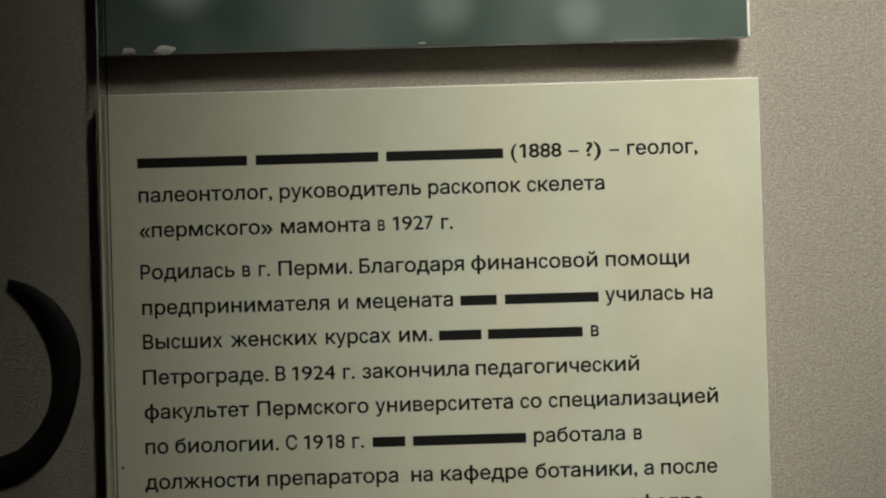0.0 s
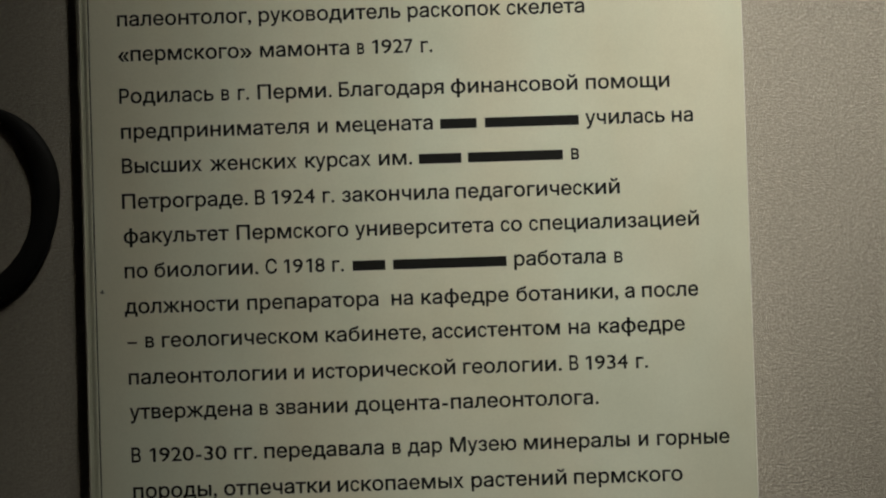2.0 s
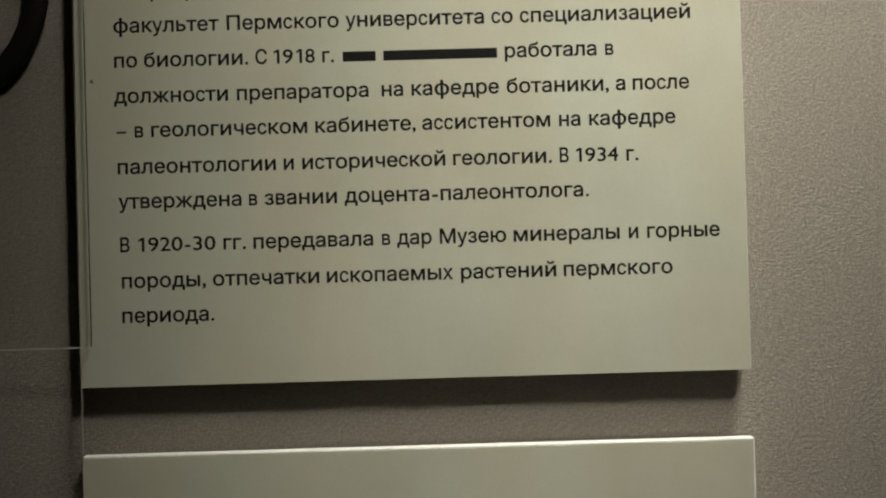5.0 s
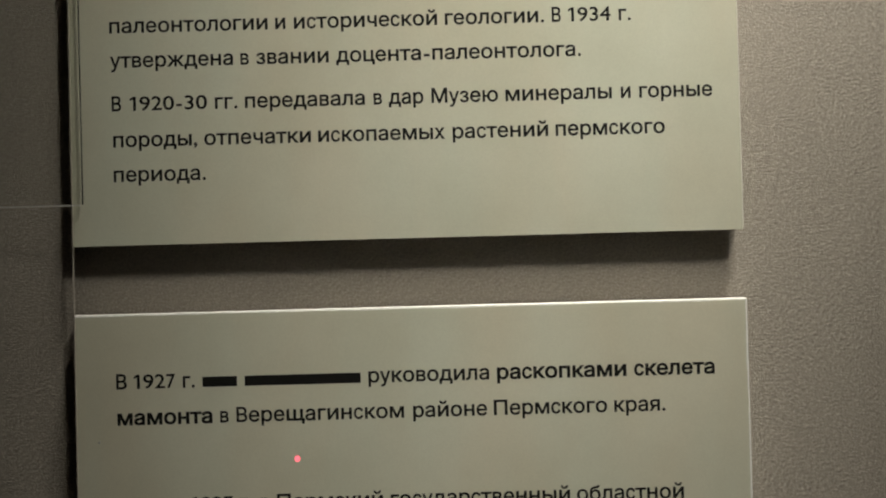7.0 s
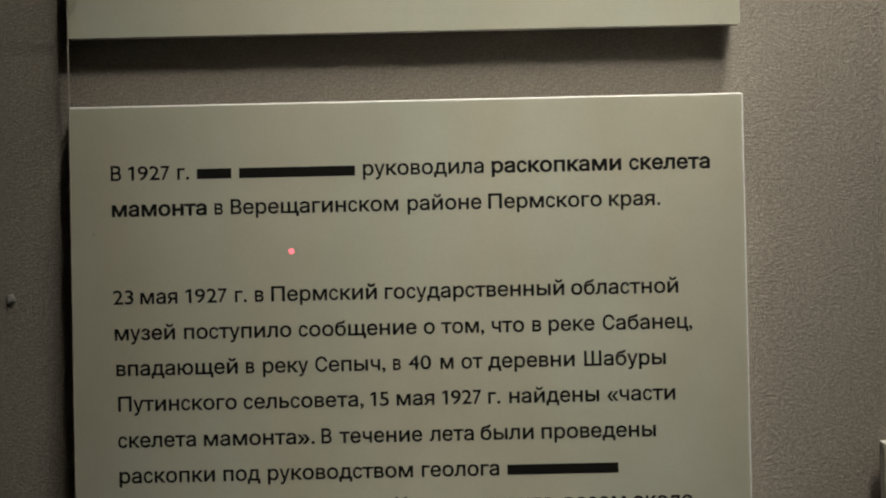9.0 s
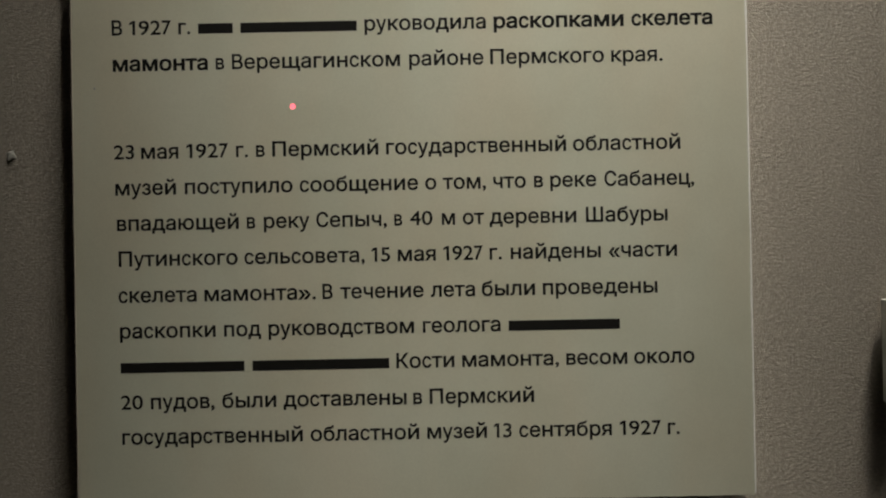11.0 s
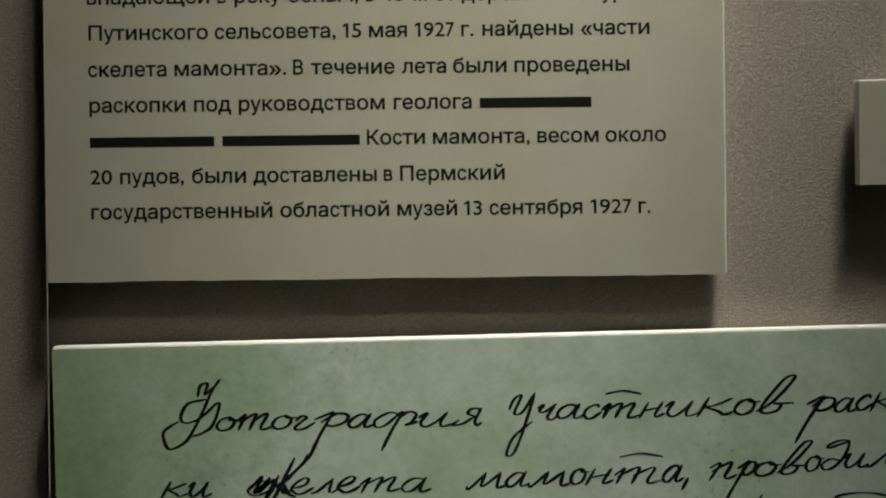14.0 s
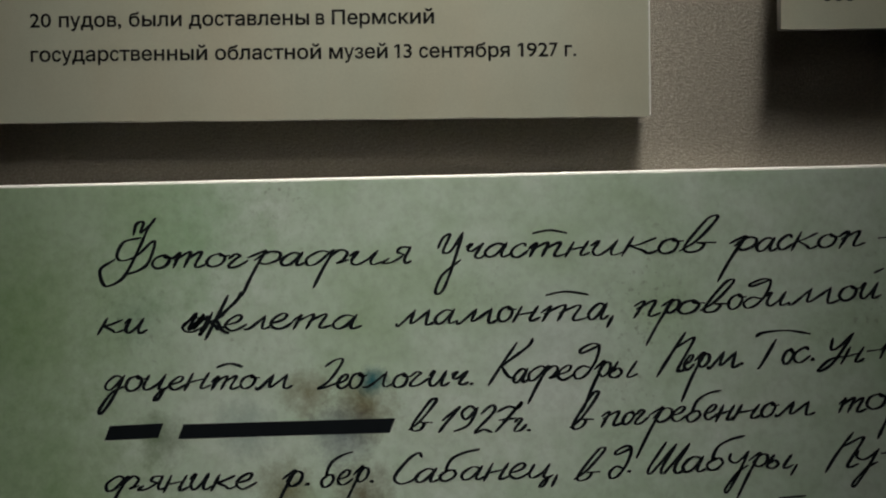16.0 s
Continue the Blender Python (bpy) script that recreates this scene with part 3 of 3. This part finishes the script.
def ribbon(path, width, y, verts, faces):
    """A pen stroke along the path: a flat ribbon, broader on the way down, with rounded ends."""
    n = len(path)
    start = len(verts)
    for i, p in enumerate(path):
        along = (path[min(i + 1, n - 1)] - path[max(i - 1, 0)])
        along = along.normalized() if along.length > 1e-9 else Vector((1, 0))
        swell = 0.55 + 0.7 * abs(along.y) + 0.35 * noise.noise((p.x * 300, p.y * 300, 0.5))
        end = min(1.0, 0.5 + 0.25 * min(i, n - 1 - i))
        half = width / 2 * swell * end
        side = Vector((-along.y, along.x)) * half
        verts += [(p.x + side.x, y, p.y + side.y), (p.x - side.x, y, p.y - side.y)]
        if i:
            k = start + 2 * i
            faces.append((k - 2, k - 1, k + 1, k))
    for centre, half in ((path[0], width * 0.36), (path[-1], width * 0.34)):
        k = len(verts)
        verts += [(centre.x + half * math.cos(a), y, centre.y + half * math.sin(a)) for a in np.arange(8) * math.pi / 4]
        faces.append(tuple(range(k, k + 8)))


def write_line(words, tall=0.0043, pen=0.00082):
    """Handwritten words with left end, baseline, right end and baseline in millimetres (heights above one metre), and the letters' shares of the breadth."""
    px, py, pz = hand_panel.location
    for count, item in enumerate(words.split("|")):
        word, x0, z0, x1, z1, widths = (item + " ").split(" ")[:6]
        x0, x1, z0, z1 = float(x0) / 1000 - px, float(x1) / 1000 - px, 1 + float(z0) / 1000 - pz, 1 + float(z1) / 1000 - pz
        x0, z0, x1, z1 = x0 + z0 * HAND_TILT, z0 - x0 * HAND_TILT, x1 + z1 * HAND_TILT, z1 - x1 * HAND_TILT
        level = FRONT - 0.00002 - py
        if word == "#":
            lean = tall * 0.4
            flat_part("text_bar", [(x0, level, z0), (x1 - lean, level, z1), (x1, level, z1 + tall), (x0 + lean, level, z0 + tall)], [(0, 1, 2, 3)], PEN, hand_panel)
            continue
        share = [float(w) for w in widths.split(",")] if widths else [GLYPHS[c][0] for c in word]
        unit, scale = tall / 10, (x1 - x0) / sum(share)
        at, verts, faces = x0, [], []
        for letter, w in zip(word, share):
            advance, lines = GLYPHS[letter]
            broad = w * scale / (advance * unit)
            rise, grow, lean = random.uniform(-0.5, 0.5), random.uniform(0.9, 1.1), random.uniform(0.26, 0.38)
            middle = 0.0 if letter in "ФГКПУСШ" else 5.0
            base = z0 + (z1 - z0) * (at - x0) / (x1 - x0)
            for i, line in enumerate(lines):
                path, stem = [], 0.0
                for x, y in line:
                    y *= 1.17 if y > 11 or y < -2 else 1.0
                    stem = x if y > -2 else stem
                    across = x * broad if y > -2 else x + (broad - 1) * stem
                    across += lean * (y - middle) + random.uniform(-0.12, 0.12)
                    path.append((at + across * unit, base + (y * grow + rise + random.uniform(-0.2, 0.2)) * unit))
                ribbon(smooth(path), pen, level - 0.0000004 * (i + len(faces) % 40), verts, faces)
            at += w * scale
        flat_part("handwritten_word", verts, faces, PEN, hand_panel)


write_line("Фотография 32.6 273.9 127.6 274.9 100,35,63,37,35,62,45,75,65,50|YчасTников 134.8 276.0 218.7 277.3 52,38,48,30,72,42,62,65,40,62")
write_line("раскоп 222.9 277.2 264.0 278.9 50,38,27,45,35,48|- 267.0 278.6 274.0 279.0")
write_line("ки 33.3 254.6 47.7 254.8|скелета 58.2 255.1 112.2 255.6 42,36,38,45,38,75,52|мамонTа, 123.0 256.2 190.3 257.7 70,42,75,30,48,90,38,22")
write_line("провоdимой 194.0 257.9 268.6 263.2 50,32,42,48,28,38,45,90,35,40")
write_line("доценTом 34.4 237.5 91.2 237.5 40,33,47,30,45,55,30,65|Геологич. 98.7 237.2 146.6 238.0 36,22,27,52,28,34,40,34,14")
write_line("Кафеdры 149.4 238.5 195.2 240.2 50,28,52,30,35,30,50|Перм. 200.2 241.0 227.7 243.3 55,18,28,58,10")
write_line("Gос. 231.8 242.9 249.3 244.4 42,20,28,14|Ун-та 251.3 243.1 281.9 246.2")
write_line("# 34.1 222.4 52.0 223.1|# 56.3 222.7 121.8 223.9|в 126.4 224.2 132.6 224.1|1927г. 135.5 223.9 163.8 223.8 30,36,36,40,24,16")
write_line("в 175.0 224.4 181.2 224.7|погребенном 183.8 225.2 248.4 228.2 40,20,24,42,26,32,22,30,48,26,68|тор- 255.4 228.6 281.8 230.9")
write_line("фянике 34.8 207.1 79.9 207.5|р. 87.6 207.4 97.8 208.5|бер. 99.5 207.8 116.5 208.8|Сабанец, 120.8 208.7 172.7 209.9|в 176.1 209.0 182.9 210.1|d. 186.3 209.7 194.0 211.4|Шабуры, 197.4 210.8 245.0 212.5|Пу- 250.1 211.6 273.1 214.0")
write_line("- 236 200.4 246 201|- 176 197.5 186 198.2")
write_line("~ 58.4 255.4 66 256.2|К 64.6 253.6 71.5 253.9", pen=0.0009)

# ---- acrylic sheet, thread, horn and small marks ----
sheet = part("acrylic_sheet", box(-0.22, 0.0042, -0.0032, -0.0014, 1.5122, 1.97, 0.00025, 2), ACRYLIC)
tagged(sheet, "clear acrylic sheet overlapping the edge of the panels", "acrylic sheet")
# Strips added along the clear edges, their bright and dark lines put into colour.
bottom_edge = part("bottom_edge", box(-0.22, 0.0036, -0.0031, -0.0027, 1.5117, 1.51215), PALE_EDGE, sheet, "added pale strip for the light line along the lower edge")
side_edge = part("side_edge", box(0.00425, 0.0045, -0.0031, -0.0024, 1.5122, 1.97), DARK_EDGE, sheet, "added grey-tinted strip for the dark line along the side edge")


def tube(path, radius, sides=8):
    """A round thread along a path of points."""
    bm = bmesh.new()
    rings = []
    for p in path:
        rings.append([bm.verts.new((p[0] + radius * math.cos(a), p[1] + radius * math.sin(a), p[2])) for a in np.arange(sides) * 2 * math.pi / sides])
    for a, b in zip(rings, rings[1:]):
        for i in range(sides):
            bm.faces.new((a[i], a[(i + 1) % sides], b[(i + 1) % sides], b[i]))
    bm.faces.new(rings[-1])
    bm.faces.new(list(reversed(rings[0])))
    bmesh.ops.recalc_face_normals(bm, faces=bm.faces[:])
    return bm


thread = part("nylon_thread", tube([(0.0022 - 0.0034 * f + 0.0007 * f * f, -0.0009, 1.97 - 0.9 * f) for f in np.linspace(0, 1, 30)], 0.00022), NYLON)
tagged(thread, "thin pale nylon thread hanging beside the panels", "thread")


def horn_mesh():
    """A flattened curved horn, thick in its bend and drawn out to a point at its top."""
    bm = bmesh.new()
    rings, sides = [], 14
    for i, deg in enumerate(np.linspace(80, -215, 90)):
        f = i / 89
        a = radians(deg)
        wide = 0.0077 * min(1.0, (0.24 + (80 - deg) / 70) ** 0.8) * (1 if f < 0.75 else max(0.1, (1 - f) / 0.25))
        wide *= 1 + 0.05 * noise.noise((deg * 0.09, 0, 3))
        thick = min(0.0042, wide * 0.7)
        tall = 0.0254 if deg > 0 else 0.036 - 0.004 * max(0.0, -deg - 90) / 90
        out = Vector((math.cos(a) / 0.026, math.sin(a) / tall)).normalized()
        ring = []
        for s in np.arange(sides) * 2 * math.pi / sides:
            knob = 1 + 0.06 * noise.noise((deg * 0.12, s * 2, 1))
            inward = wide / 2 * (1 - math.cos(s) * knob)
            ring.append(bm.verts.new((-0.0336 + 0.026 * math.cos(a) - out.x * inward, WALL - thick / 2 - thick / 2 * math.sin(s) * knob, 1.6231 + tall * math.sin(a) - out.y * inward)))
        rings.append(ring)
    for a, b in zip(rings, rings[1:]):
        for i in range(sides):
            bm.faces.new((a[i], a[(i + 1) % sides], b[(i + 1) % sides], b[i]))
    bm.faces.new(rings[-1])
    bm.faces.new(list(reversed(rings[0])))
    bmesh.ops.recalc_face_normals(bm, faces=bm.faces[:])
    for face in bm.faces:
        face.smooth = True
    return bm


tagged(part("curved_horn", horn_mesh(), HORN), "black curved horn tapering to a point behind acrylic", "horn")


def lump(at, size, flat=1.0, seed=0, rough=0.35):
    bm = bmesh.new()
    bmesh.ops.create_icosphere(bm, subdivisions=3, radius=size)
    for v in bm.verts:
        v.co *= 1 + rough * noise.noise(v.co / size * 1.3 + Vector((seed, 0, 0)))
        v.co.y *= flat
        v.co += Vector(at)
    for face in bm.faces:
        face.smooth = True
    return bm


# A red reflection, modelled as a self-lit dot on the sheet.
tagged(part("red_reflection_dot", lump((0.0652, 0.0, 1.4354), 0.00085, 0.06, 1, 0.05), RED), "tiny glowing red dot standing for a reflection on the cream panel", "light")
tagged(part("lint", lump((-0.0203, WALL - 0.0004, 1.4230), 0.0014, 0.1, 3, 0.9), LINT), "small pale tuft of lint on the fabric", "lint")
tagged(part("paper_fleck", lump((0.0068, 0.0, 1.4418), 0.0003, 0.12, 4, 0.9), LINT), "tiny pale fleck on the cream panel", "fleck")
tagged(part("dust_fleck", lump((0.0138, WALL - 0.0002, 1.4841), 0.00028, 0.8, 5, 0.5), LINT), "tiny pale dust fleck on the fabric", "fleck")

for name, x, size, flat in (("torn_paper", 0.0105, 0.0019, 0.6), ("torn_paper", 0.0212, 0.0030, 0.45), ("torn_paper", 0.0985, 0.0013, 0.3)):
    tuft = lump((0, 0, 0), size, 0.12, x * 900, 0.5)
    for v in tuft.verts:
        v.co = (v.co.x + x - photo_panel.location.x, v.co.y - 0.0001 - WALL, v.co.z * flat + 0.0006)
    part(name, tuft, LINT, photo_panel, "pale torn scrap at the lower edge")
# Lower edge of the white core, its dimness put into a grey colour.
strip = cut_edge_box(0.1560, 0.1815, -WALL - 0.0001, -GAP, -0.0005, 0.0001, 0.00015)
part("core_edge_strip", strip, DIM_EDGE, photo_panel, "thin pale strip under the lower edge")
tagged(part("paper_fleck", lump((0.0055, 0.0, 1.5907), 0.0005, 0.1, 7, 0.9), SCUFF), "small dark scuff on the cream panel edge", "fleck")
